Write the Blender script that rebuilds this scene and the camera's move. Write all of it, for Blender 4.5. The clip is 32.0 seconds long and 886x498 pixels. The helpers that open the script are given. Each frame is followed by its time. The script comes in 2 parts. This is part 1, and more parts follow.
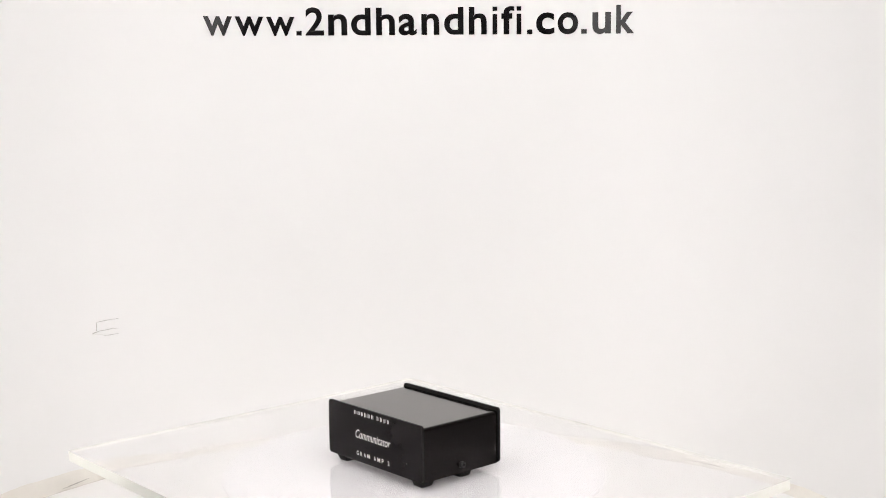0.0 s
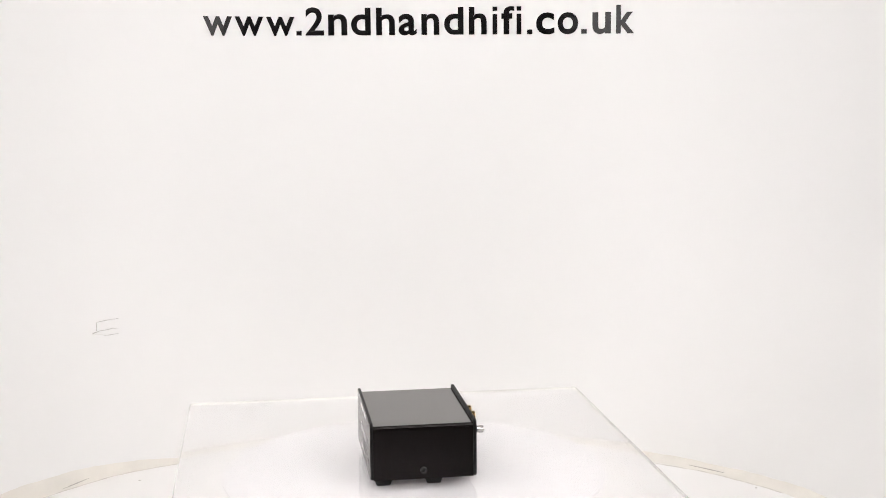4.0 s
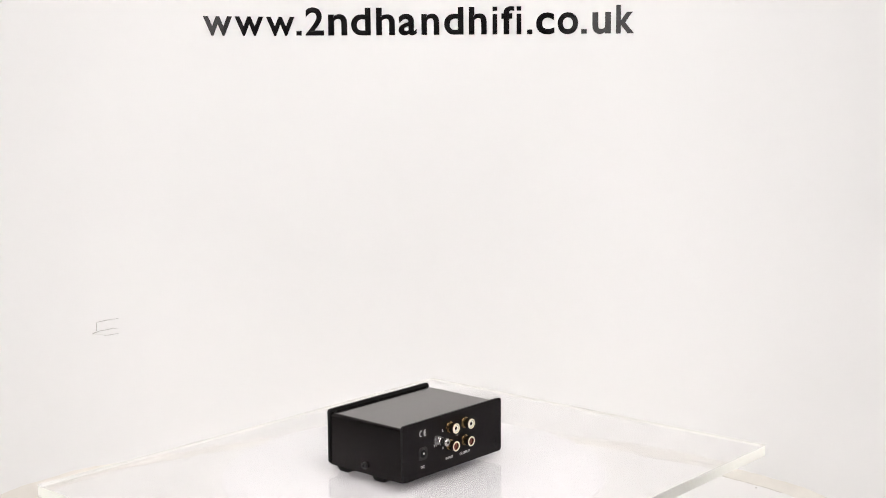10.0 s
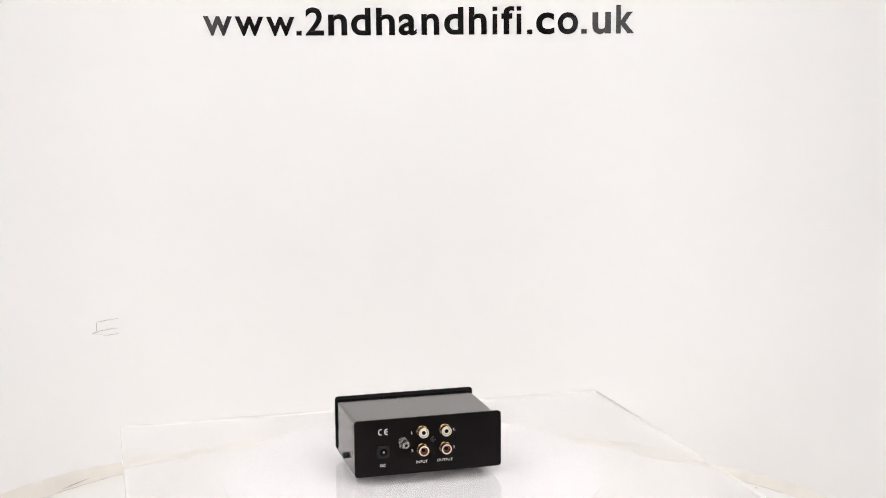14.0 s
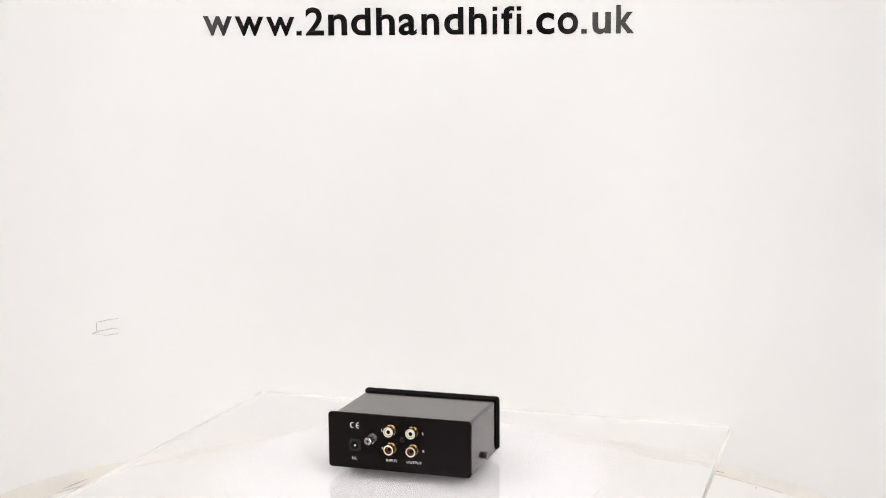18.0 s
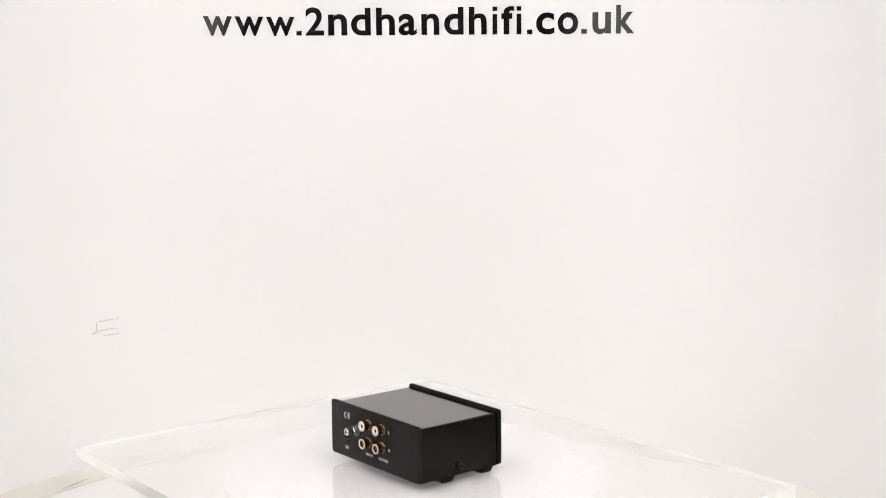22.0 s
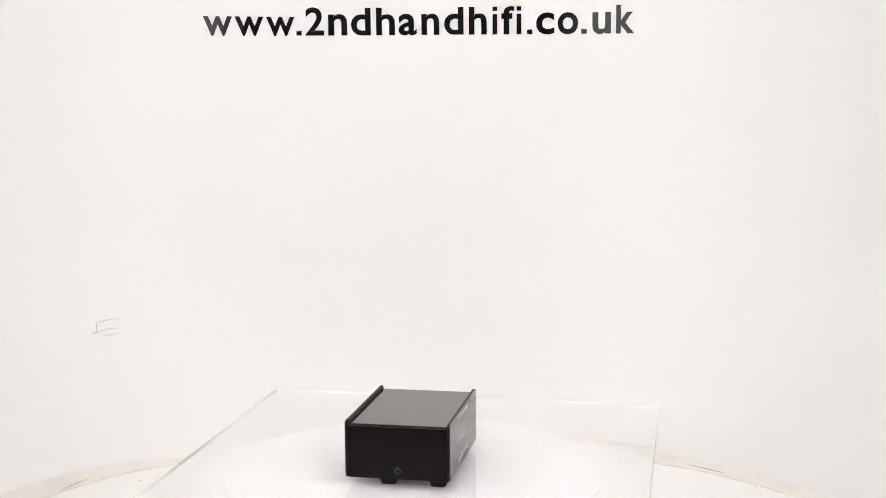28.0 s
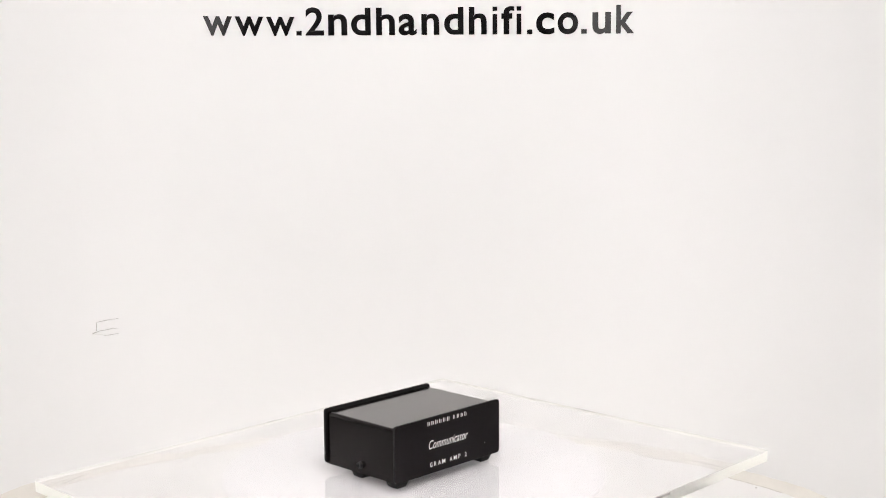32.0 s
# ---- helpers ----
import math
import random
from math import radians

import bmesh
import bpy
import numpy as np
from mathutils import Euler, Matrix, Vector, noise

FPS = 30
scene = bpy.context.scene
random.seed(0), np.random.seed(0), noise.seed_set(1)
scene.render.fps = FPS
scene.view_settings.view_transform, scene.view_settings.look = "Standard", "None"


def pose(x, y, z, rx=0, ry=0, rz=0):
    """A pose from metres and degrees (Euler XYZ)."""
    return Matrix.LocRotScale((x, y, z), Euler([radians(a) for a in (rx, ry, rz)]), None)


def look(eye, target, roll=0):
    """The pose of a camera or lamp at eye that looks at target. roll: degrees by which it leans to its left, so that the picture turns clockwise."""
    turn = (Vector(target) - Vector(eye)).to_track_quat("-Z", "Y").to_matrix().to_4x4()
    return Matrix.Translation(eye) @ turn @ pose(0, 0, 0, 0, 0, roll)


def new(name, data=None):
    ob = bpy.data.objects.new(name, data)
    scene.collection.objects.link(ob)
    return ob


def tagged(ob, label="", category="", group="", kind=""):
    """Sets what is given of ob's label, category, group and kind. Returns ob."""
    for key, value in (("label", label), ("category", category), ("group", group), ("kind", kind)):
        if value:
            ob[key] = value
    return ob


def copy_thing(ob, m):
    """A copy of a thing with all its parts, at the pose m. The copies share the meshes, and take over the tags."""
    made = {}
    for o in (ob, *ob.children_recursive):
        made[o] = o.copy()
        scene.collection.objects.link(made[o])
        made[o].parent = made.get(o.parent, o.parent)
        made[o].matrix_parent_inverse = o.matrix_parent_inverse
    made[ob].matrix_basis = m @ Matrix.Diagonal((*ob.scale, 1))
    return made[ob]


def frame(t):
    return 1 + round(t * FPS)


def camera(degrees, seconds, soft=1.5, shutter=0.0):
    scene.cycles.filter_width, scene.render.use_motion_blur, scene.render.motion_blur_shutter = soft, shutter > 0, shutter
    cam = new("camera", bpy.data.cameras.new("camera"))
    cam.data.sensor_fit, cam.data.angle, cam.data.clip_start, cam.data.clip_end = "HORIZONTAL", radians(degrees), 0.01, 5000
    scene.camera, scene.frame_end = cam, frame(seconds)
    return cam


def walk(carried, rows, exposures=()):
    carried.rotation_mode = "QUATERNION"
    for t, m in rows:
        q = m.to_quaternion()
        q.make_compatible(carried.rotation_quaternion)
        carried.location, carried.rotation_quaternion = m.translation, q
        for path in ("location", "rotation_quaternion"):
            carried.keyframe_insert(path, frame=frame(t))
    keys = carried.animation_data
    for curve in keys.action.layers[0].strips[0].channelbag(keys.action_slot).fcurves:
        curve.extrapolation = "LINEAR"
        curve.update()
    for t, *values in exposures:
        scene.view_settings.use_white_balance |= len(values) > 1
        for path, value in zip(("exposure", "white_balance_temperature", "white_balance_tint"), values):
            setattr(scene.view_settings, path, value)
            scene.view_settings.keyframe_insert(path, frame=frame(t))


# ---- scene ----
SECONDS = 32.0
TURN_START, TURN_RATE = -50.0, -8.3034      # degrees, degrees a second

# ---- camera: stands still before the booth ----
cam = camera(37.72, SECONDS, soft=0.95)
EYE = (0.0, -1.1854, 0.3673)
STAND = look(EYE, (EYE[0] + 0.023853, EYE[1] + 0.990360, EYE[2] - 0.136449), -0.509)
walk(cam, [(0.0, STAND), (SECONDS, STAND)])

# ---- world and light ----
FLOOR_Z = -0.12
WALL_X, WALL_Y, WALL_R = -0.005, 0.0, 0.51
world = bpy.data.worlds.new("world")
scene.world = world
world.use_nodes = True
world.node_tree.nodes["Background"].inputs[0].default_value = (0.9, 0.95, 1.0, 1)
world.node_tree.nodes["Background"].inputs[1].default_value = 0.02
scene.view_settings.exposure = 0.0
TOP_POWER, SIDE_POWER, FRONT_FILL_POWER = 9.2, 3.0, 4.2


# ---- materials ----
def material(name, color, rough=0.5, metal=0.0, spread=0.06, scale=30.0, bump=0.0, bump_scale=400.0, coat=0.0,
             transmission=0.0, ior=1.5, emit=0.0, spec=0.5, rough_spread=0.1, grazing=0.0, bump_depth=0.0003, tint=(1.0, 1.0, 1.0), rise=0.15, full=0.8):
    """A painted, moulded or metal surface: broad variation, fine grain and relief."""
    mat = bpy.data.materials.new(name)
    mat.use_nodes = True
    nt = mat.node_tree
    bsdf = nt.nodes["Principled BSDF"]
    bsdf.inputs["Roughness"].default_value = rough
    bsdf.inputs["Metallic"].default_value = metal
    bsdf.inputs["IOR"].default_value = ior
    bsdf.inputs["Coat Weight"].default_value = coat
    bsdf.inputs["Specular IOR Level"].default_value = spec
    bsdf.inputs["Transmission Weight"].default_value = transmission
    bsdf.inputs["Base Color"].default_value = (*color, 1)
    bsdf.inputs["Specular Tint"].default_value = (*tint, 1)
    if emit:
        bsdf.inputs["Emission Color"].default_value = (*color, 1)
        bsdf.inputs["Emission Strength"].default_value = emit
    coord = nt.nodes.new("ShaderNodeTexCoord")
    if spread:
        broad = nt.nodes.new("ShaderNodeTexNoise")
        broad.inputs["Scale"].default_value = scale
        broad.inputs["Detail"].default_value = 5
        nt.links.new(coord.outputs["Object"], broad.inputs["Vector"])
        ramp = nt.nodes.new("ShaderNodeMapRange")
        ramp.inputs["From Min"].default_value, ramp.inputs["From Max"].default_value = 0.3, 0.7
        ramp.inputs["To Min"].default_value, ramp.inputs["To Max"].default_value = 1 - spread, 1.0
        nt.links.new(broad.outputs["Fac"], ramp.inputs["Value"])
        mix = nt.nodes.new("ShaderNodeMix")
        mix.data_type, mix.blend_type = "RGBA", "MULTIPLY"
        mix.inputs[0].default_value = 1.0
        mix.inputs[6].default_value = (*color, 1)
        nt.links.new(ramp.outputs[0], mix.inputs[7])
        nt.links.new(mix.outputs[2], bsdf.inputs["Base Color"])
        gloss = nt.nodes.new("ShaderNodeMapRange")
        gloss.inputs["To Min"].default_value = rough * (1 - rough_spread)
        gloss.inputs["To Max"].default_value = min(1.0, rough * (1 + rough_spread))
        nt.links.new(broad.outputs["Fac"], gloss.inputs["Value"])
        nt.links.new(gloss.outputs[0], bsdf.inputs["Roughness"])
    if grazing:
        # satin paint: little gloss face on, more at a shallow angle
        weight = nt.nodes.new("ShaderNodeLayerWeight")
        weight.inputs["Blend"].default_value = 0.5
        level = nt.nodes.new("ShaderNodeMapRange")
        level.inputs["From Min"].default_value, level.inputs["From Max"].default_value = rise, full
        level.interpolation_type = "SMOOTHSTEP"
        level.inputs["To Min"].default_value, level.inputs["To Max"].default_value = spec, grazing
        nt.links.new(weight.outputs["Facing"], level.inputs["Value"])
        nt.links.new(level.outputs[0], bsdf.inputs["Specular IOR Level"])
    if bump:
        fine = nt.nodes.new("ShaderNodeTexNoise")
        fine.inputs["Scale"].default_value = bump_scale
        fine.inputs["Detail"].default_value = 3
        nt.links.new(coord.outputs["Object"], fine.inputs["Vector"])
        relief = nt.nodes.new("ShaderNodeBump")
        relief.inputs["Strength"].default_value = bump
        relief.inputs["Distance"].default_value = bump_depth
        nt.links.new(fine.outputs["Fac"], relief.inputs["Height"])
        nt.links.new(relief.outputs["Normal"], bsdf.inputs["Normal"])
    return mat


M_WALL = material("white_wall_sheet", (0.858, 0.852, 0.848), 0.55, spread=0.012, scale=4, bump=0.05, bump_scale=40)
M_FLOOR = material("white_floor_board", (0.883, 0.866, 0.853), 0.5, spread=0.02, scale=6, bump=0.05, bump_scale=60)
M_CREAM = material("cream_band", (0.84, 0.805, 0.748), 0.6, spread=0.10, scale=25, bump=0.1, bump_scale=120)
M_PLATTER = material("white_platter", (0.865, 0.842, 0.855), 0.45, spread=0.012, scale=8)
M_BASE = material("white_plastic", (0.84, 0.83, 0.81), 0.45, spread=0.02, scale=10)
M_VINYL = material("black_vinyl", (0.0060, 0.0054, 0.0058), 0.15, spec=0.32, spread=0.2, scale=30, rough_spread=0.25)
M_FOOT_LINE = material("brown_foot_line", (0.79, 0.75, 0.70), 0.8, spread=0.25, scale=70)
M_GAP = material("dark_gap", (0.58, 0.54, 0.50), 0.8, spread=0.3, scale=60)
M_SCUFF = material("grey_scuff", (0.79, 0.77, 0.75), 0.7, spread=0.4, scale=120)
M_CRUMB = material("brown_crumb", (0.68, 0.64, 0.61), 0.8, spread=0.3, scale=300)
M_CASE = material("black_powder_coat", (0.0036, 0.0025, 0.0024), 0.15, spread=0.05, scale=60, spec=0.11, grazing=0.9, ior=1.8, tint=(1.0, 0.94, 0.935), rise=0.40, full=0.82)
M_PANEL = material("black_anodised_panel", (0.0080, 0.0065, 0.0070), 0.22, spread=0.05, scale=50, spec=0.055, grazing=1.2, ior=1.8, tint=(1.0, 0.93, 0.93), rise=0.40, full=0.86)
M_RUBBER = material("black_rubber", (0.006, 0.0055, 0.0055), 0.55, spec=0.2, spread=0.2, scale=90, bump=0.2, bump_scale=1500)
M_SCREW = material("black_oxide_steel", (0.010, 0.009, 0.009), 0.28, spec=0.45, spread=0.2, scale=200)
M_DARK = material("black_plastic", (0.003, 0.003, 0.003), 0.8, spread=0.2, scale=150, spec=0.1)
M_INLET = material("glossy_black_plastic", (0.010, 0.0095, 0.0095), 0.4, spread=0.2, scale=150, spec=0.25)
M_MATT = material("matt_black_edge", (0.006, 0.0052, 0.0052), 0.5, spread=0.1, scale=90, spec=0.2)
M_INK = material("white_ink", (0.78, 0.77, 0.75), 0.5, spread=0.06, scale=300)
# barrel gold, darkened in the colour for shadow and dark reflections
M_GOLD_SHADED = material("shaded_gold_plating", (0.32, 0.225, 0.108), 0.22, 1.0, spread=0.1, scale=200)
M_CHROME = material("bright_nickel", (0.66, 0.65, 0.64), 0.16, 1.0, spread=0.08, scale=200)
M_WHITE_RING = material("cream_insulator", (0.86, 0.83, 0.74), 0.35, spread=0.05, scale=200)
M_RED_RING = material("dark_red_insulator", (0.21, 0.042, 0.021), 0.3, spread=0.1, scale=200)
# the same gold on the rims, paled for the light they reflect
M_RIM_LIT = material("lit_gold_rim", (0.84, 0.77, 0.62), 0.35, 0.7, spread=0.08, scale=200)
M_PIN = material("polished_pin", (0.9, 0.9, 0.9), 0.35, 0.6, spread=0.05, scale=200)
M_LED = material("unlit_led_lens", (0.12, 0.12, 0.115), 0.15, spread=0)

# top face is partly diffuse, so what lies below shows weaker
M_ACRYLIC = material("part_diffuse_acrylic", (0.925, 0.917, 0.917), 0.0, rough_spread=0.0, spread=0.015, scale=8, transmission=0.78, ior=1.27)
M_ACRYLIC_LOW = material("clear_acrylic_underside", (0.99, 0.99, 0.995), 0.0, spread=0, transmission=1.0, ior=1.27)
M_EDGE = material("sawn_acrylic_edge", (0.93, 0.93, 0.872), 0.35, spread=0.03, scale=40, transmission=0.48, ior=1.05, bump=0.2, bump_scale=300)
M_EDGE_REFLECTION = material("grey_edge_reflection", (0.52, 0.50, 0.48), 0.7, spread=0.3, scale=150)
M_CLEAR = material("clear_plastic", (0.60, 0.60, 0.60), 0.12, spread=0.05, scale=200, transmission=0.8, ior=1.45)
M_DIFFUSER = material("light_diffuser", (0.99, 0.985, 0.972), 0.6, spread=0, emit=TOP_POWER)
M_SOFTBOX = material("softbox_diffuser", (1.0, 0.952, 0.945), 0.6, spread=0, emit=SIDE_POWER)
# glow of the front fill, a lamp added out of view
M_FRONT_FILL = material("front_fill_diffuser", (1.0, 0.948, 0.932), 0.6, spread=0, emit=FRONT_FILL_POWER)
M_ALU = material("grey_aluminium", (0.5, 0.5, 0.5), 0.4, 1.0, spread=0.1)
M_ROOM = material("dim_room_wall", (0.10, 0.095, 0.09), 0.9, spread=0.1, scale=2)
M_ROOM_FLOOR = material("dim_room_floor", (0.08, 0.07, 0.06), 0.8, spread=0.2, scale=3)


# ---- mesh helpers ----
def link_mesh(name, bm, mats, smooth=None, flat_over=1.0):
    me = bpy.data.meshes.new(name)
    bmesh.ops.recalc_face_normals(bm, faces=bm.faces)
    bm.to_mesh(me)
    bm.free()
    for m in (mats if isinstance(mats, (list, tuple)) else [mats]):
        me.materials.append(m)
    if smooth is not None:
        for p in me.polygons:
            p.use_smooth = True
        me.set_sharp_from_angle(angle=radians(smooth))
        # large faces stay dead flat
        broad = {k for p in me.polygons if p.area > flat_over for k in p.edge_keys}
        for e in me.edges:
            if e.key in broad:
                e.use_edge_sharp = True
        for p in me.polygons:
            p.use_smooth = p.area < flat_over
    return new(name, me)


def part(name, bm, mats, parent, label="", smooth=None):
    ob = link_mesh(name, bm, mats, smooth, 0.0003)
    ob.parent = parent
    return tagged(ob, label)


def box(x0, x1, y0, y1, z0, z1, bevel=0.0, segments=2):
    bm = bmesh.new()
    bmesh.ops.create_cube(bm, size=1.0, matrix=Matrix.Translation(((x0 + x1) / 2, (y0 + y1) / 2, (z0 + z1) / 2))
                          @ Matrix.Diagonal((x1 - x0, y1 - y0, z1 - z0, 1)))
    if bevel:
        bmesh.ops.bevel(bm, geom=bm.edges[:], offset=bevel, segments=segments, profile=0.5, affect="EDGES")
    return bm


def lathe(profile, steps=32, m=None):
    """Turns (radius, height) pairs about z; radius 0 closes an end."""
    bm = bmesh.new()
    rings = []
    for r, z in profile:
        if r <= 0:
            rings.append([bm.verts.new((0, 0, z))])
        else:
            rings.append([bm.verts.new((r * math.cos(2 * math.pi * i / steps), r * math.sin(2 * math.pi * i / steps), z)) for i in range(steps)])
    for a, b in zip(rings, rings[1:]):
        for i in range(steps):
            j = (i + 1) % steps
            if len(a) == 1 and len(b) > 1:
                bm.faces.new((a[0], b[i], b[j]))
            elif len(b) == 1 and len(a) > 1:
                bm.faces.new((a[i], a[j], b[0]))
            elif len(a) > 1:
                bm.faces.new((a[i], a[j], b[j], b[i]))
    if m is not None:
        bm.transform(m)
    return bm


def slab(outline, y0, y1, bevel=0.0):
    """Pushes an (x, z) outline through from y0 to y1."""
    bm = bmesh.new()
    front = bm.faces.new([bm.verts.new((x, y0, z)) for x, z in outline])
    made = bmesh.ops.extrude_face_region(bm, geom=[front])
    bmesh.ops.translate(bm, vec=(0, y1 - y0, 0), verts=[v for v in made["geom"] if isinstance(v, bmesh.types.BMVert)])
    if bevel:
        rim = [e for e in bm.edges if len(e.link_faces) == 2 and any(len(f.verts) > 8 for f in e.link_faces)]
        bmesh.ops.bevel(bm, geom=rim, offset=bevel, segments=2, profile=0.5, affect="EDGES")
    return bm


def rounded(x0, x1, z0, z1, r, steps=6):
    pts = []
    for cx, cz, a in ((x1 - r, z1 - r, 0), (x0 + r, z1 - r, 90), (x0 + r, z0 + r, 180), (x1 - r, z0 + r, 270)):
        for i in range(steps + 1):
            w = radians(a + 90 * i / steps)
            pts.append((cx + r * math.cos(w), cz + r * math.sin(w)))
    return pts


def glyphs(text, depth, weight=0.0, shear=0.0, spacing=1.0):
    """Flat letters in the built-in font as a mesh in x and y, with some depth in z."""
    cu = bpy.data.curves.new("lettering", "FONT")
    cu.body, cu.offset, cu.shear, cu.space_character = text, weight, shear, spacing
    cu.resolution_u, cu.extrude = 6, depth / 2
    ob = bpy.data.objects.new("lettering", cu)
    scene.collection.objects.link(ob)
    bpy.context.view_layer.update()
    me = bpy.data.meshes.new_from_object(ob)
    bpy.data.objects.remove(ob)
    bm = bmesh.new()
    bm.from_mesh(me)
    bpy.data.meshes.remove(me)
    return bm


def extent(bm, k):
    vals = [v.co[k] for v in bm.verts]
    return min(vals), max(vals)


# ---- the booth ----
def ring_point(r, degrees):
    """A point on a circle about the booth's middle; 0 degrees lies straight behind the turntable."""
    a = radians(degrees)
    return WALL_X + r * math.sin(a), WALL_Y + r * math.cos(a)


def arc_solid(r0, r1, z0, z1, a0, a1, steps):
    bm = bmesh.new()
    rows = []
    for i in range(steps + 1):
        a = a0 + (a1 - a0) * i / steps
        rows.append([bm.verts.new((*ring_point(r, a), z)) for r, z in ((r0, z0), (r0, z1), (r1, z1), (r1, z0))])
    for p, q in zip(rows, rows[1:]):
        for k in range(4):
            bm.faces.new((p[k], p[(k + 1) % 4], q[(k + 1) % 4], q[k]))
    bm.faces.new(rows[0])
    bm.faces.new(rows[-1][::-1])
    return bm


def band_profile(a):
    """(inwards, upwards) of the cream band at an angle: high on the wall at one side, spread on the board at the other.
    """
    wob = 0.0006 * math.sin(a * 0.23) + 0.0005 * math.sin(a * 0.61 + 1) + 0.0003 * math.sin(a * 1.7 + 2)
    wide = max(0.001, np.interp(a, (-60, -46, -41, -35, 0, 30, 38, 48, 60), (0.001, 0.001, 0.006, 0.016, 0.018, 0.024, 0.030, 0.020, 0.012)) + wob)
    tall = max(0.002, np.interp(a, (-60, -53, -46, -41, -35, 0, 36, 48, 60), (0.026, 0.023, 0.018, 0.012, 0.004, 0.003, 0.003, 0.006, 0.010)) + wob)
    return ((-0.0010, -0.0006), (wide + 0.0016, -0.0006), (wide * 0.55 + 0.0014, 0.0010 + 0.04 * tall), (wide * 0.2 + 0.0011, 0.35 * tall + 0.0008),
            (0.0007, 0.75 * tall + 0.0004), (-0.0010, tall + 0.0006))


def build_booth():
    wall = link_mesh("wall_curved", arc_solid(WALL_R, WALL_R + 0.008, FLOOR_Z, 0.80, -95, 95, 110), M_WALL, 40)
    tagged(wall, "smooth white sheet bent into a curved wall behind the turntable", "wall", kind="structure")
    floor = link_mesh("floor", lathe([(0, FLOOR_Z), (0.56, FLOOR_Z), (0.56, FLOOR_Z - 0.02), (0, FLOOR_Z - 0.02)], 96,
                                     Matrix.Translation((WALL_X, WALL_Y, 0))), M_FLOOR)
    tagged(floor, "plain white board under the turntable, slightly warm", "floor", kind="structure")
    # cream skin where the sheet meets the board
    bm = bmesh.new()
    rows = []
    for i in range(161):
        a = -94 + 188 * i / 160
        rows.append([bm.verts.new((*ring_point(WALL_R - d, a), FLOOR_Z + h)) for d, h in band_profile(a)])
    for p, q in zip(rows, rows[1:]):
        for k in range(6):
            bm.faces.new((p[k], p[(k + 1) % 6], q[(k + 1) % 6], q[k]))
    bm.faces.new(rows[0])
    bm.faces.new(rows[-1][::-1])
    trim = link_mesh("trim", bm, M_CREAM, 60)
    tagged(trim, "cream band along the foot of the curved white wall", "trim", kind="structure")
    # thin brownish line along the foot of the cream band
    for a0, a1 in ((-60.0, -34.0), (36.0, 60.0)):
        bm = bmesh.new()
        rows = []
        for i in range(61):
            a = a0 + (a1 - a0) * i / 60
            foot = band_profile(a)[1][0]
            w = 0.0017 * (0.55 + 0.45 * noise.noise((a * 0.9, 0.3, 1.0))) * min(1.0, 5 * i / 60, 5 - 5 * i / 60) + 0.0002
            rows.append([bm.verts.new((*ring_point(WALL_R - d, a), FLOOR_Z + h)) for d, h in ((foot - 0.0012, 0.0007), (foot, 0.0006), (foot + w, 0.0002))])
        for p, q in zip(rows, rows[1:]):
            bm.faces.new((p[0], p[1], q[1], q[0]))
            bm.faces.new((p[1], p[2], q[2], q[1]))
        part("foot_line", bm, M_FOOT_LINE, trim, "thin brownish line along the foot of the cream band")


build_booth()


def build_room():
    """The dim room that the open side of the booth looks into."""
    x0, x1, y0, y1, z0, z1 = -2.2, 2.2, -3.4, 1.2, -0.9, 1.9
    for name, lims, mat in (("wall_north", (x0, x1, y1, y1 + .1, z0, z1), M_ROOM), ("wall_south", (x0, x1, y0 - .1, y0, z0, z1), M_ROOM),
                            ("wall_west", (x0 - .1, x0, y0, y1, z0, z1), M_ROOM), ("wall_east", (x1, x1 + .1, y0, y1, z0, z1), M_ROOM),
                            ("ceiling", (x0, x1, y0, y1, z1, z1 + .1), M_ROOM), ("ground", (x0, x1, y0, y1, z0 - .1, z0), M_ROOM_FLOOR)):
        tagged(link_mesh(name, box(*lims), mat), "plain dim surface of the room round the booth", name.split("_")[0], kind="structure")
    table = new("table")
    table.location = (WALL_X, WALL_Y, z0)
    tagged(table, "plain white table that carries the photo booth", "table")
    top = FLOOR_Z - 0.02 - z0
    part("tabletop", box(-0.62, 0.62, -0.62, 0.62, top - 0.03, top, 0.003), M_BASE, table)
    for sx in (-1, 1):
        for sy in (-1, 1):
            part("leg", box(sx * 0.57 - 0.025, sx * 0.57 + 0.025, sy * 0.57 - 0.025, sy * 0.57 + 0.025, 0, top - 0.03, 0.002), M_BASE, table)


build_room()


def build_ceiling_lights():
    """A row of flat light panels on the room's ceiling, over the open front of the booth."""
    lamp = new("ceiling_light")
    lamp.location = (-1.34, -0.75, 1.90)
    tagged(lamp, "flat white light panel on the dim ceiling before the booth", "ceiling light", "ceiling lights in a row")
    part("diffuser", box(-0.62, 0.62, -0.15, 0.15, -0.048, -0.042, 0.002), M_DIFFUSER, lamp, "glowing white diffuser")
    part("housing", box(-0.64, 0.64, -0.17, 0.17, -0.041, -0.001, 0.004), M_ALU, lamp)
    for x in (0.0, 1.34):
        copy_thing(lamp, pose(x, -0.75, 1.90))


build_ceiling_lights()


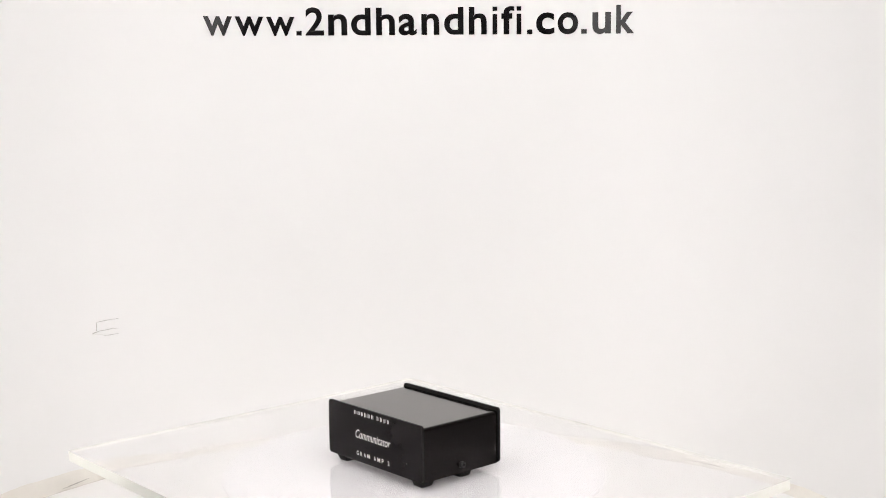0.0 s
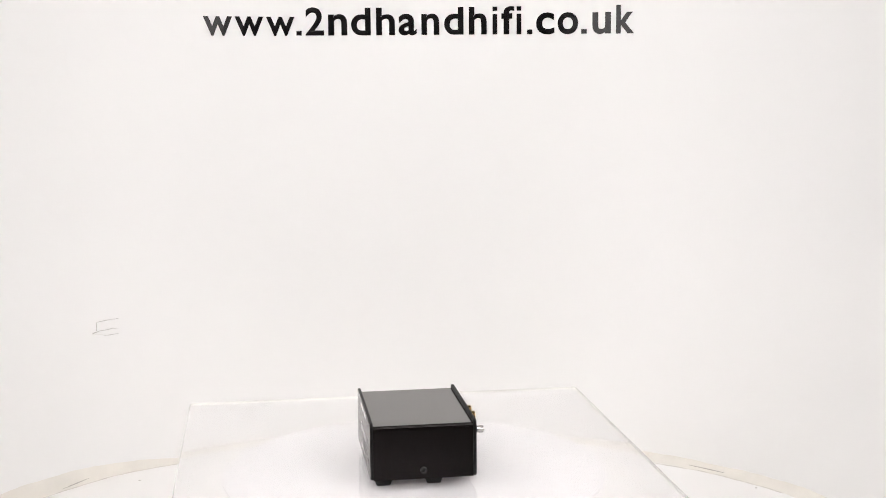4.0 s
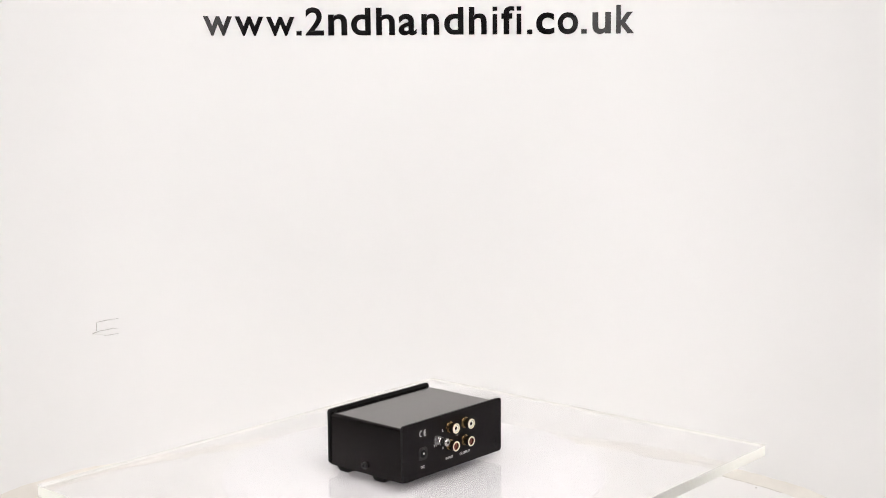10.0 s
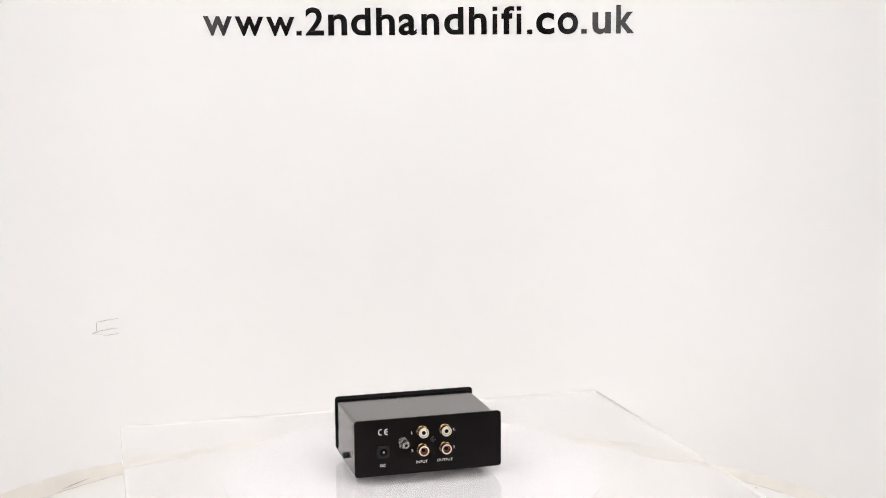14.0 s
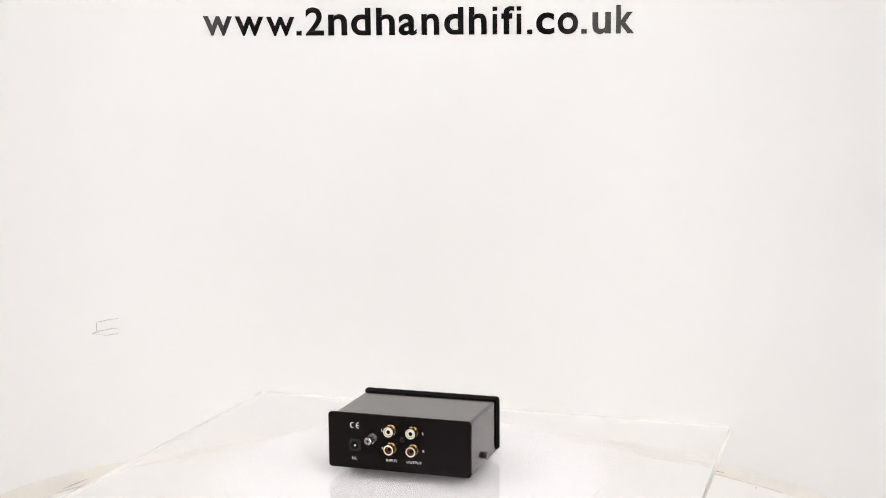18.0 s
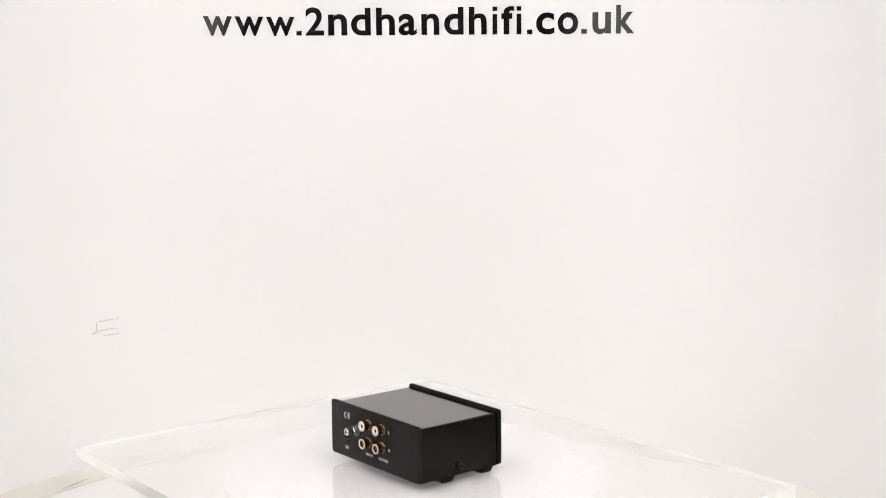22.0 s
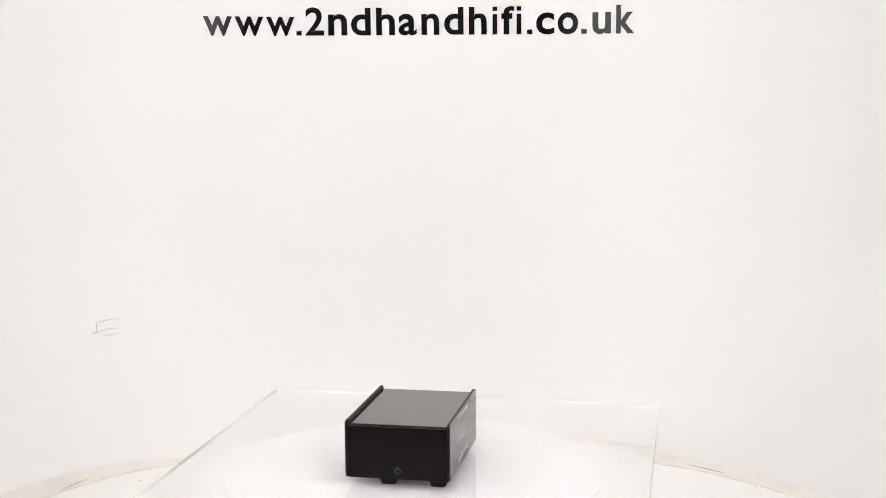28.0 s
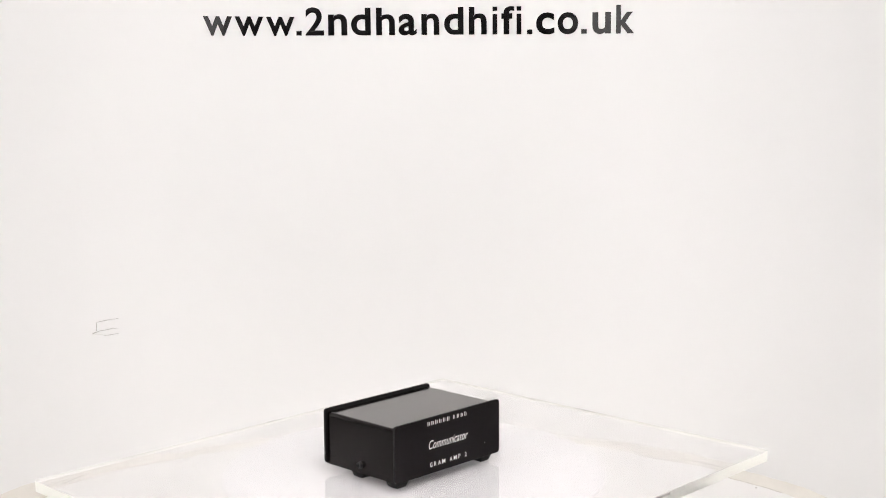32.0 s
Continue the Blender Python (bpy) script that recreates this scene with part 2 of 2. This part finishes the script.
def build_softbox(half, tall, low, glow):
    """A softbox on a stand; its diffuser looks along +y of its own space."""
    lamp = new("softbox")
    tagged(lamp, "unseen white softbox on a black stand before the booth", "softbox", "softboxes")
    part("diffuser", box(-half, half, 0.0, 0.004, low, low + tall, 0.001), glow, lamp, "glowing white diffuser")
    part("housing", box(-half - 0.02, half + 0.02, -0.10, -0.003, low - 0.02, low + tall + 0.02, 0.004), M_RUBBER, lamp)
    part("pole", lathe([(0, 0), (0.012, 0), (0.012, low), (0, low)], 16, Matrix.Translation((0, -0.05, 0))), M_SCREW, lamp, smooth=40)
    for k in range(3):
        bm = box(-0.01, 0.01, 0.0, 0.25, 0.0, 0.016, 0.002)
        bm.transform(Matrix.Translation((0, -0.05, 0)) @ Matrix.Rotation(radians(120 * k), 4, "Z"))
        part("leg", bm, M_SCREW, lamp)
    return lamp


softbox = build_softbox(0.26, 1.0, 0.72, M_SOFTBOX)
softbox.matrix_basis = pose(-1.22, -0.70, -0.9, 0, 0, -57)
copy_thing(softbox, pose(1.33, -0.78, -0.9, 0, 0, 57))
# wide front fill, unseen, added to brighten the back wall and bent edges
front_fill = build_softbox(1.10, 0.8, 1.65, M_FRONT_FILL)
front_fill.matrix_basis = pose(0.0, -1.7, -0.9)

# ---- turntable and acrylic plate ----
PLATE_X, PLATE_Y, PLATE_T, PLATE_Z = 0.2678, 0.2218, 0.010, -0.0010
PLATE_OFF = Vector((-0.0024, 0.0008, 0.0))     # the plate lies a little off the axis


def build_turntable():
    table = new("turntable")
    table.location = (0, 0, FLOOR_Z)
    tagged(table, "white round motorised display turntable under a clear plate", "turntable")
    h = -FLOOR_Z - PLATE_T + PLATE_Z
    part("base", lathe([(0, 0), (0.128, 0), (0.132, 0.004), (0.112, h - 0.014), (0.105, h - 0.008), (0, h - 0.008)], 96), M_BASE, table, smooth=40)
    platter = part("platter", lathe([(0, -0.0076), (0.165, -0.0076), (0.1765, -0.0042), (0.1795, -0.0016), (0.1798, -0.0010), (0.1790, -0.0004), (0, -0.0004)], 128),
                   M_PLATTER, table, "bright white turning platter", smooth=40)
    return platter, h


platter, PLATTER_H = build_turntable()


def build_plate():
    bm = box(-PLATE_X, PLATE_X, -PLATE_Y, PLATE_Y, -PLATE_T, 0.0)
    upright = [e for e in bm.edges if abs(e.verts[0].co.z - e.verts[1].co.z) > 0.005]
    bmesh.ops.bevel(bm, geom=upright, offset=0.004, segments=4, profile=0.5, affect="EDGES")
    bmesh.ops.recalc_face_normals(bm, faces=bm.faces)
    bm.transform(Matrix.Translation(PLATE_OFF))
    for f in bm.faces:
        f.material_index = 0 if f.normal.z > 0.9 else 1 if f.normal.z < -0.9 else 2
    ob = link_mesh("acrylic_plate", bm, [M_ACRYLIC, M_ACRYLIC_LOW, M_EDGE])
    ob.visible_shadow = False
    # grey strips on the sawn edges, painted for dark reflections in the acrylic
    for x0, x1, y0, y1 in ((-PLATE_X - 0.0002, -PLATE_X + 0.0001, -0.012, 0.014), (PLATE_X - 0.0001, PLATE_X + 0.0002, -0.010, 0.018),
                           (-0.004, 0.022, PLATE_Y - 0.0001, PLATE_Y + 0.0002), (0.074, 0.100, -PLATE_Y - 0.0002, -PLATE_Y + 0.0001)):
        bm = box(x0, x1, y0, y1, -0.0030, -0.0008)
        bm.transform(Matrix.Translation(PLATE_OFF))
        part("edge_reflection", bm, M_EDGE_REFLECTION, ob)
    return tagged(ob, "thick clear acrylic plate with pale greenish sawn edges on the turntable", "plate")


plate = build_plate()


# ---- the small black amplifier ----
AMP_X0, AMP_X1 = -0.0702, 0.0667
FRONT_Y, REAR_Y = -0.0475, 0.0482
LOW_Z, TOP_Z = 0.0064, 0.0582
PANEL_T = 0.0028


def along_y(x, y, z):
    return Matrix.Translation((x, y, z)) @ Matrix.Rotation(radians(-90), 4, "X")


def ink(name, text, parent, x0, x1, z0, z1, front, shear=0.0, weight=0.0, spacing=1.0, label=""):
    """Printed words stretched to lie between x0..x1 (as read) and z0..z1 on the front or the rear panel."""
    bm = glyphs(text, 0.00001, weight, shear, spacing)
    (ax, bx), (ay, by) = extent(bm, 0), extent(bm, 1)
    for v in bm.verts:
        u, w, d = (v.co.x - ax) / (bx - ax), (v.co.y - ay) / (by - ay), v.co.z
        y = (FRONT_Y - 0.00012 - d) if front else (REAR_Y + 0.00012 + d)
        v.co = (x0 + (x1 - x0) * u, y, z0 + (z1 - z0) * w)
    return part(name, bm, M_INK, parent, label)


def ink_bar(parent, x0, x1, z0, z1, front, name="printed_bar"):
    y0, y1 = (FRONT_Y - 0.00015, FRONT_Y + 0.0001) if front else (REAR_Y - 0.0001, REAR_Y + 0.00015)
    return part(name, box(x0, x1, y0, y1, z0, z1), M_INK, parent)


def build_amplifier():
    amp = new("amplifier")
    tagged(amp, "small black metal phono amplifier box standing on the clear plate", "amplifier")
    cx = (AMP_X0 + AMP_X1) / 2
    # folded cover: flat top, two sides, a soft bend between them
    ax, bx, top, low, t, r = AMP_X0 + 0.0026, AMP_X1 - 0.0014, TOP_Z - 0.0030, LOW_Z - 0.0004, 0.0014, 0.0028
    outer = [(ax, low)] + [(ax + r - r * math.cos(radians(a)), top - r + r * math.sin(radians(a))) for a in (0, 11, 22, 33, 45, 56, 67, 78, 90)]
    outer += [(bx - r + r * math.sin(radians(a)), top - r + r * math.cos(radians(a))) for a in (0, 11, 22, 33, 45, 56, 67, 78, 90)] + [(bx, low)]
    inner = [(bx - t, low), (bx - t, top - t), (ax + t, top - t), (ax + t, low)]
    part("cover", slab(outer + inner, FRONT_Y + PANEL_T, REAR_Y - PANEL_T), M_CASE, amp, "satin black folded cover", smooth=30)
    part("bottom_plate", box(ax + t, bx - t, FRONT_Y + PANEL_T, REAR_Y - PANEL_T, low + 0.0004, low + 0.0018), M_CASE, amp)
    for name, y0, y1 in (("front_panel", FRONT_Y, FRONT_Y + PANEL_T), ("rear_panel", REAR_Y - PANEL_T, REAR_Y)):
        bm = slab(rounded(AMP_X0, AMP_X1, LOW_Z, TOP_Z, 0.0032), y0, y1, 0.00035)
        bmesh.ops.recalc_face_normals(bm, faces=bm.faces)
        for f in bm.faces:
            # only the outer face is polished
            f.material_index = 0 if f.normal.y * (1 if y0 > 0 else -1) > 0.5 else 1
        part(name, bm, [M_PANEL, M_MATT], amp, smooth=30)
    # tapered rubber feet
    for fx in (cx - 0.0548, cx + 0.0548):
        for fy in (-0.0352, 0.0103):
            bm = box(fx - 0.0075, fx + 0.0075, fy - 0.0090, fy + 0.0090, PLATE_Z, low + 0.0004)
            for v in bm.verts:
                if v.co.z < 0.001:
                    v.co.x, v.co.y = fx + (v.co.x - fx) * 0.76, fy + (v.co.y - fy) * 0.66
            bmesh.ops.bevel(bm, geom=bm.edges[:], offset=0.0007, segments=2, profile=0.5, affect="EDGES")
            part("foot", bm, M_RUBBER, amp, "tapered black rubber foot", smooth=40)
    # a socket-head screw in each side
    for side, x in ((1, bx), (-1, ax)):
        m = Matrix.Translation((x, 0.0002, 0.0140)) @ Matrix.Rotation(radians(90 * side), 4, "Y")
        bm = lathe([(0, 0), (0.0031, 0), (0.0031, 0.0030), (0.0027, 0.0034), (0.0016, 0.0034), (0.0016, 0.0022), (0, 0.0022)], 20, m)
        screw = part("side_screw", bm, M_SCREW, amp, "black socket-head screw", smooth=40)
        part("hex_socket", lathe([(0, 0.0028), (0.0015, 0.0028), (0.0015, 0.0023), (0, 0.0023)], 6, m), M_DARK, screw)
    build_front(amp)
    build_rear(amp)
    return amp


def build_front(amp):
    # a name in spaced capitals, set as plain bars
    x = -0.0296
    for k, w in enumerate((1, 1, 1, 1, 1, 1.15, 0, 0.85, 0.9, 0.9, 0.9)):
        if w:
            width = 0.0031 * w
            ink_bar(amp, x, x + width * 0.28, 0.0510, 0.0550, True)
            ink_bar(amp, x + width * 0.62, x + width * 0.84, 0.0514, 0.0546, True)
        x += 0.0050 if w else 0.0033
    ink("printed_word", "Communicator", amp, -0.0284, 0.0230, 0.0290, 0.0372, True, shear=0.32, weight=0.003)
    for word, x0, x1 in (("G", -0.0272, -0.0240), ("R", -0.0218, -0.0188), ("A", -0.0166, -0.0132), ("M", -0.0113, -0.0073),
                         ("A", -0.0016, 0.0018), ("M", 0.0038, 0.0078), ("P", 0.0100, 0.0128), ("2", 0.0184, 0.0211)):
        ink("printed_letter", word, amp, x0, x1, 0.0124, 0.0166, True, weight=0.008)
    hole = lathe([(0, 0.0001), (0.0009, 0.0001), (0.0011, 0.0003), (0.0017, 0.0003), (0.0017, -0.0006), (0, -0.0006)], 20,
                 Matrix.Translation((0.0458, FRONT_Y, 0.0200)) @ Matrix.Rotation(radians(90), 4, "X"))
    lamp = part("indicator_lamp", hole, M_DARK, amp, "black bezel of an unlit indicator", smooth=40)
    part("lens", lathe([(0, 0.0005), (0.0005, 0.0004), (0.0007, 0.0002), (0, 0.0001)], 16,
                       Matrix.Translation((0.0458, FRONT_Y, 0.0200)) @ Matrix.Rotation(radians(90), 4, "X")), M_LED, lamp, smooth=60)


def build_rear(amp):
    # phono sockets: gold barrels round white or red insulators
    for x in (0.0050, -0.0162):
        for z, ring, words in ((0.0453, M_WHITE_RING, "gold phono socket with a cream insulator"), (0.0286, M_RED_RING, "gold phono socket with a dark red insulator")):
            m = along_y(x, REAR_Y, z)
            barrel = part("phono_socket", lathe([(0.0035, 0.0052), (0.0035, 0.0084), (0.0046, 0.0084), (0.0047, 0.0071), (0.0046, 0.0068), (0.0045, 0.0066), (0.0045, 0.0036),
                                                 (0.0041, 0.0033), (0.0041, 0.0027), (0.0045, 0.0024), (0.0045, 0.0016), (0.0051, 0.0013), (0.0052, 0.0), (0.0030, 0.0),
                                                 (0.0031, 0.0050), (0.0035, 0.0052)], 32, m), M_GOLD_SHADED, amp, words, smooth=35)
            part("rim", lathe([(0.0035, 0.0085), (0.0046, 0.0085), (0.0047, 0.0088), (0.0044, 0.0091), (0.0037, 0.0091), (0.0035, 0.0085)], 32, m), M_RIM_LIT, barrel, "pale gold rim, reflected light put into its colour", smooth=35)
            deep = 0.0087 if ring is M_WHITE_RING else 0.0066
            wide = 0.00305
            part("insulator", lathe([(wide, 0.0005), (wide, deep), (wide - 0.0003, deep + 0.0002), (0.0022, deep + 0.0002), (0.0019, deep - 0.0004), (0.0019, 0.0030), (0, 0.0030)], 24, m),
                 ring, barrel, smooth=35)
            part("socket_hole", lathe([(0, deep - 0.0006), (0.00185, deep - 0.0006), (0.00185, 0.0032), (0, 0.0032)], 16, m), M_DARK, barrel)
    # earth post: clear washer, bright knurled nut and a stem
    m = along_y(0.0227, REAR_Y, 0.0370)
    post = part("earth_post", lathe([(0, 0.0), (0.0021, 0.0), (0.0021, 0.0070), (0.0030, 0.0072), (0.0032, 0.0078), (0.0033, 0.0135), (0.0028, 0.0142), (0.0013, 0.0142),
                                     (0.0013, 0.0120), (0, 0.0120)], 24, m), M_CHROME, amp, "bright metal earth terminal", smooth=35)
    part("collar", lathe([(0.0022, 0.0001), (0.0040, 0.0001), (0.0042, 0.0004), (0.0042, 0.0044), (0.0038, 0.0050), (0.0022, 0.0050), (0.0022, 0.0001)], 24, m),
         M_CLEAR, post, "clear plastic collar", smooth=35)
    part("nut", lathe([(0.0022, 0.0053), (0.0034, 0.0053), (0.0036, 0.0056), (0.0036, 0.0066), (0.0034, 0.0069), (0.0022, 0.0069), (0.0022, 0.0053)], 6, m), M_CHROME, post)
    part("bore", lathe([(0, 0.0138), (0.0012, 0.0138), (0.0012, 0.0122), (0, 0.0122)], 16, m), M_DARK, post)
    for k in range(16):
        w = 2 * math.pi * k / 16
        bm = box(-0.0003, 0.0003, -0.0003, 0.0003, 0.0097, 0.0133)
        bm.transform(m @ Matrix.Translation((0.0034 * math.cos(w), 0.0034 * math.sin(w), 0)) @ Matrix.Rotation(w, 4, "Z"))
        part("knurl", bm, M_CHROME, post)
    # power inlet
    x, z = 0.0407, 0.0283
    rim = rounded(x - 0.0058, x + 0.0058, z - 0.0058, z + 0.0058, 0.0030, 7)
    inlet = part("power_inlet", slab(rim, REAR_Y - 0.0002, REAR_Y + 0.0004), M_INLET, amp, "square black power inlet")
    # eight-sided lip round the bore
    part("lip", lathe([(0.0036, 0.0004), (0.0052, 0.0004), (0.0051, 0.0009), (0.0042, 0.0009), (0.0036, 0.0004)], 8, along_y(x, REAR_Y, z) @ Matrix.Rotation(radians(22.5), 4, "Z")),
         M_INLET, inlet, "glossy black eight-sided lip")
    part("socket_hole", lathe([(0, 0.0006), (0.0036, 0.0006), (0.0036, 0.0004), (0, 0.0004)], 20, along_y(x, REAR_Y, z)), M_DARK, inlet)
    part("pin", lathe([(0, 0.0014), (0.0007, 0.0013), (0.0009, 0.0010), (0.0009, 0.0006), (0, 0.0006)], 16, along_y(x - 0.0004, REAR_Y, z)), M_PIN, inlet, "bright metal pin", smooth=40)
    # fixing screw between the sockets
    part("panel_screw", lathe([(0, 0.0006), (0.0008, 0.0006), (0.0010, 0.0013), (0.0020, 0.0013), (0.0024, 0.0008), (0.0024, 0.0), (0, 0.0)], 20,
                              along_y(-0.0056, REAR_Y, 0.0369)), M_SCREW, amp, smooth=40)
    # printing; x runs the other way round here
    ink("printed_word", "INPUT", amp, 0.0101, -0.0004, 0.0153, 0.0178, False, weight=0.001)
    ink("printed_word", "OUTPUT", amp, -0.0093, -0.0239, 0.0153, 0.0178, False, weight=0.001)
    ink("printed_word", "DC", amp, 0.0436, 0.0386, 0.0147, 0.0172, False, weight=0.001)
    for x, z, letter in ((0.0137, 0.0441, "L"), (0.0136, 0.0275, "R"), (-0.0256, 0.0443, "L"), (-0.0257, 0.0276, "R")):
        ink("printed_letter", letter, amp, x + 0.0009, x - 0.0009, z - 0.0012, z + 0.0012, False, weight=0.001)
    # the two open rounds of a conformity mark
    for x, bar in ((0.0430, False), (0.0374, True)):
        bm = bmesh.new()
        ring = []
        for i in range(15):
            a = radians(78 + 204 * i / 14)
            ring.append([bm.verts.new((x - 0.0006 - r * math.cos(a) * 0.95, REAR_Y + 0.00012, 0.0469 + r * math.sin(a))) for r in (0.0021, 0.0029)])
        for p, q in zip(ring, ring[1:]):
            bm.faces.new((p[0], p[1], q[1], q[0]))
        if bar:
            bm.faces.new([bm.verts.new((x - 0.0006 + px, REAR_Y + 0.00012, 0.0469 + pz)) for px, pz in ((0.0024, -0.0004), (-0.0004, -0.0004), (-0.0004, 0.0004), (0.0024, 0.0004))])
        part("printed_mark", bm, M_INK, amp)
    # earth sign under the post
    ink_bar(amp, 0.0243, 0.0262, 0.0326, 0.0329, False)
    ink_bar(amp, 0.02505, 0.02535, 0.0306, 0.0326, False)
    ink_bar(amp, 0.0222, 0.0236, 0.0326, 0.0329, False)
    ink_bar(amp, 0.0228, 0.0231, 0.0306, 0.0326, False)


amplifier = build_amplifier()


# ---- lettering on the wall ----
LETTER_ARCS = (("w", -29.29, -25.07), ("w", -24.69, -20.54), ("w", -20.16, -16.02), (".", -15.80, -15.04), ("2", -14.47, -11.80), ("n", -11.17, -8.43),
               ("d", -7.86, -5.03), ("h", -4.23, -1.54), ("a", -1.00, 1.62), ("n", 2.31, 4.89), ("d", 5.61, 8.42), ("h", 9.21, 11.79), ("i", 12.67, 13.32),
               ("f", 13.93, 15.80), ("i", 16.18, 16.84), (".", 17.72, 18.46), ("c", 19.02, 21.69), ("o", 22.17, 25.18), (".", 25.68, 26.47), ("u", 27.30, 30.03),
               ("k", 30.82, 33.48))


LETTER_H, LOWER = 0.0350, 0.735


def build_wall_lettering():
    sign = new("wall_lettering")
    sign.location = (*ring_point(WALL_R, 2), 0.412)
    tagged(sign, "black glossy vinyl web address stuck on the curved white wall", "lettering")
    back = Matrix.Translation(sign.location).inverted()
    probe = glyphs("h", 0.001)
    tall = extent(probe, 1)[1]
    probe.free()
    probe = glyphs("x", 0.001)
    low_case = extent(probe, 1)[1] / tall
    probe.free()
    for ch, a0, a1 in LETTER_ARCS:
        bold = 0.03 if ch == "f" else 0.015 if ch == "w" else 0.02
        if ch in ".i":
            # a square stop, or a straight stem under a square dot
            bm = box(0, 1, 0, 0.165, 0.0, 0.0008) if ch == "." else box(0, 1, 0, 0.735, 0.0, 0.0008)
            if ch == "i":
                other = bpy.data.meshes.new("dot")
                dot = box(0, 1, 0.845, 1.0, 0.0, 0.0008)
                dot.to_mesh(other)
                dot.free()
                bm.from_mesh(other)
                bpy.data.meshes.remove(other)
            grow, lift = LETTER_H, 0.0
        else:
            bm = glyphs(ch, 0.0008, bold)
            grow, lift = LETTER_H / (tall + 2 * bold), bold
        lo, hi = extent(bm, 0)
        base = 0.4128 - 0.0022 * max(0.0, (a1 - 5) / 28) ** 1.5
        for v in bm.verts:
            a = a0 + (a1 - a0) * (v.co.x - lo) / (hi - lo)
            x, y = ring_point(WALL_R - 0.0004 - v.co.z, a)
            up = (v.co.y + lift) * grow / LETTER_H
            if ch not in ".iw2":
                # a tall lower case, as in a plain grotesque
                up = up * LOWER / low_case if up < low_case else LOWER + (up - low_case) * (1 - LOWER) / (1 - low_case) if ch in "dhkf" else up * LOWER / low_case
            v.co = back @ Vector((x, y, base + up * LETTER_H))
        part("letter", bm, M_VINYL, sign)


build_wall_lettering()


# ---- marks on the wall and floor ----
def strip_on_wall(pts, width):
    """A thin raised line along (degrees, height, width share) on the wall."""
    bm = bmesh.new()
    rows = []
    for a, z, w in pts:
        h = width * w / 2
        rows.append([bm.verts.new((*ring_point(WALL_R - d, a), z + s)) for d, s in ((0.0001, -h), (0.0012, 0), (0.0001, h))])
    for p, q in zip(rows, rows[1:]):
        bm.faces.new((p[0], p[1], q[1], q[0]))
        bm.faces.new((p[1], p[2], q[2], q[1]))
    return bm


def build_marks():
    scuff = new("wall_scuff")
    scuff.location = (*ring_point(WALL_R, -46), 0.06)
    tagged(scuff, "small grey crease and scuff in the white wall sheet", "scuff mark")
    back = Matrix.Translation(scuff.location).inverted()
    lines = (((-47.0, 0.0728, .4), (-46.0, 0.0730, .8), (-45.0, 0.0733, 1), (-43.6, 0.0731, .3)),
             ((-47.8, 0.0600, 1.0), (-47.3, 0.0604, 1.6), (-46.6, 0.0618, 1.1), (-45.5, 0.0616, .8), (-44.6, 0.0622, .7), (-43.6, 0.0610, .3)),
             ((-47.8, 0.0600, .9), (-47.2, 0.0586, .7), (-46.2, 0.0570, .4)), ((-46.0, 0.0552, .4), (-45.2, 0.0546, 1.0), (-44.3, 0.0548, .6), (-43.7, 0.0550, .3)),
             ((-47.1, 0.0625, .1), (-47.1, 0.0660, .25), (-47.0, 0.0724, .1)))
    for pts in lines:
        bm = strip_on_wall(pts, 0.0008)
        bm.transform(back)
        part("crease", bm, M_SCUFF, scuff)
    # splits in the cream band at the foot of the wall
    for a0, a1, d0, d1, h0, h1 in ((-53.9, -49.5, 0.0024, 0.0022, 0.0028, 0.0060), (43.9, 49.6, 0.0145, 0.0120, 0.0018, 0.0020)):
        bm = bmesh.new()
        rows = []
        for i in range(13):
            k = i / 12
            a, d, h = a0 + (a1 - a0) * k, d0 + (d1 - d0) * k, h0 + (h1 - h0) * k
            w = 0.0003 * math.sin(math.pi * (i + 0.2) / 12.4) + 0.0001
            rows.append([bm.verts.new((*ring_point(WALL_R - d - e, a), FLOOR_Z + h + g)) for e, g in ((-0.0004, w), (0.0003, 0.0002), (w * 2, -w))])
        for p, q in zip(rows, rows[1:]):
            bm.faces.new((p[0], p[1], q[1], q[0]))
            bm.faces.new((p[1], p[2], q[2], q[1]))
        ob = link_mesh("band_gap", bm, M_GAP)
        tagged(ob, "dark split in the cream band at the foot of the wall", "crack", "splits in the sealant")
    for x, y in ((-0.332, 0.3356), (0.399, 0.2698)):
        bm = lathe([(0, 0), (0.0009, 0), (0.0011, 0.0004), (0.0006, 0.0007), (0, 0.0008)], 9, Matrix.Translation((x, y, FLOOR_Z)) @ Matrix.Diagonal((1.3, 0.8, 1, 1)))
        tagged(link_mesh("crumb", bm, M_CRUMB, 50), "tiny brown crumb lying on the white floor board", "crumb", "crumbs on the floor")


build_marks()


# ---- what turns ----
def motions():
    times = [0.0, 0.1, 0.25] + [0.5 * k for k in range(1, 64)] + [31.75, 31.9, 32.0]
    turn = [(t, TURN_START + TURN_RATE * t) for t in times]
    walk(amplifier, [(t, pose(0, 0, 0, 0, 0, a)) for t, a in turn])
    walk(plate, [(t, pose(0, 0, PLATE_Z, 0, 0, a)) for t, a in turn])
    walk(platter, [(t, pose(0, 0, PLATTER_H, 0, 0, a)) for t, a in turn])


motions()
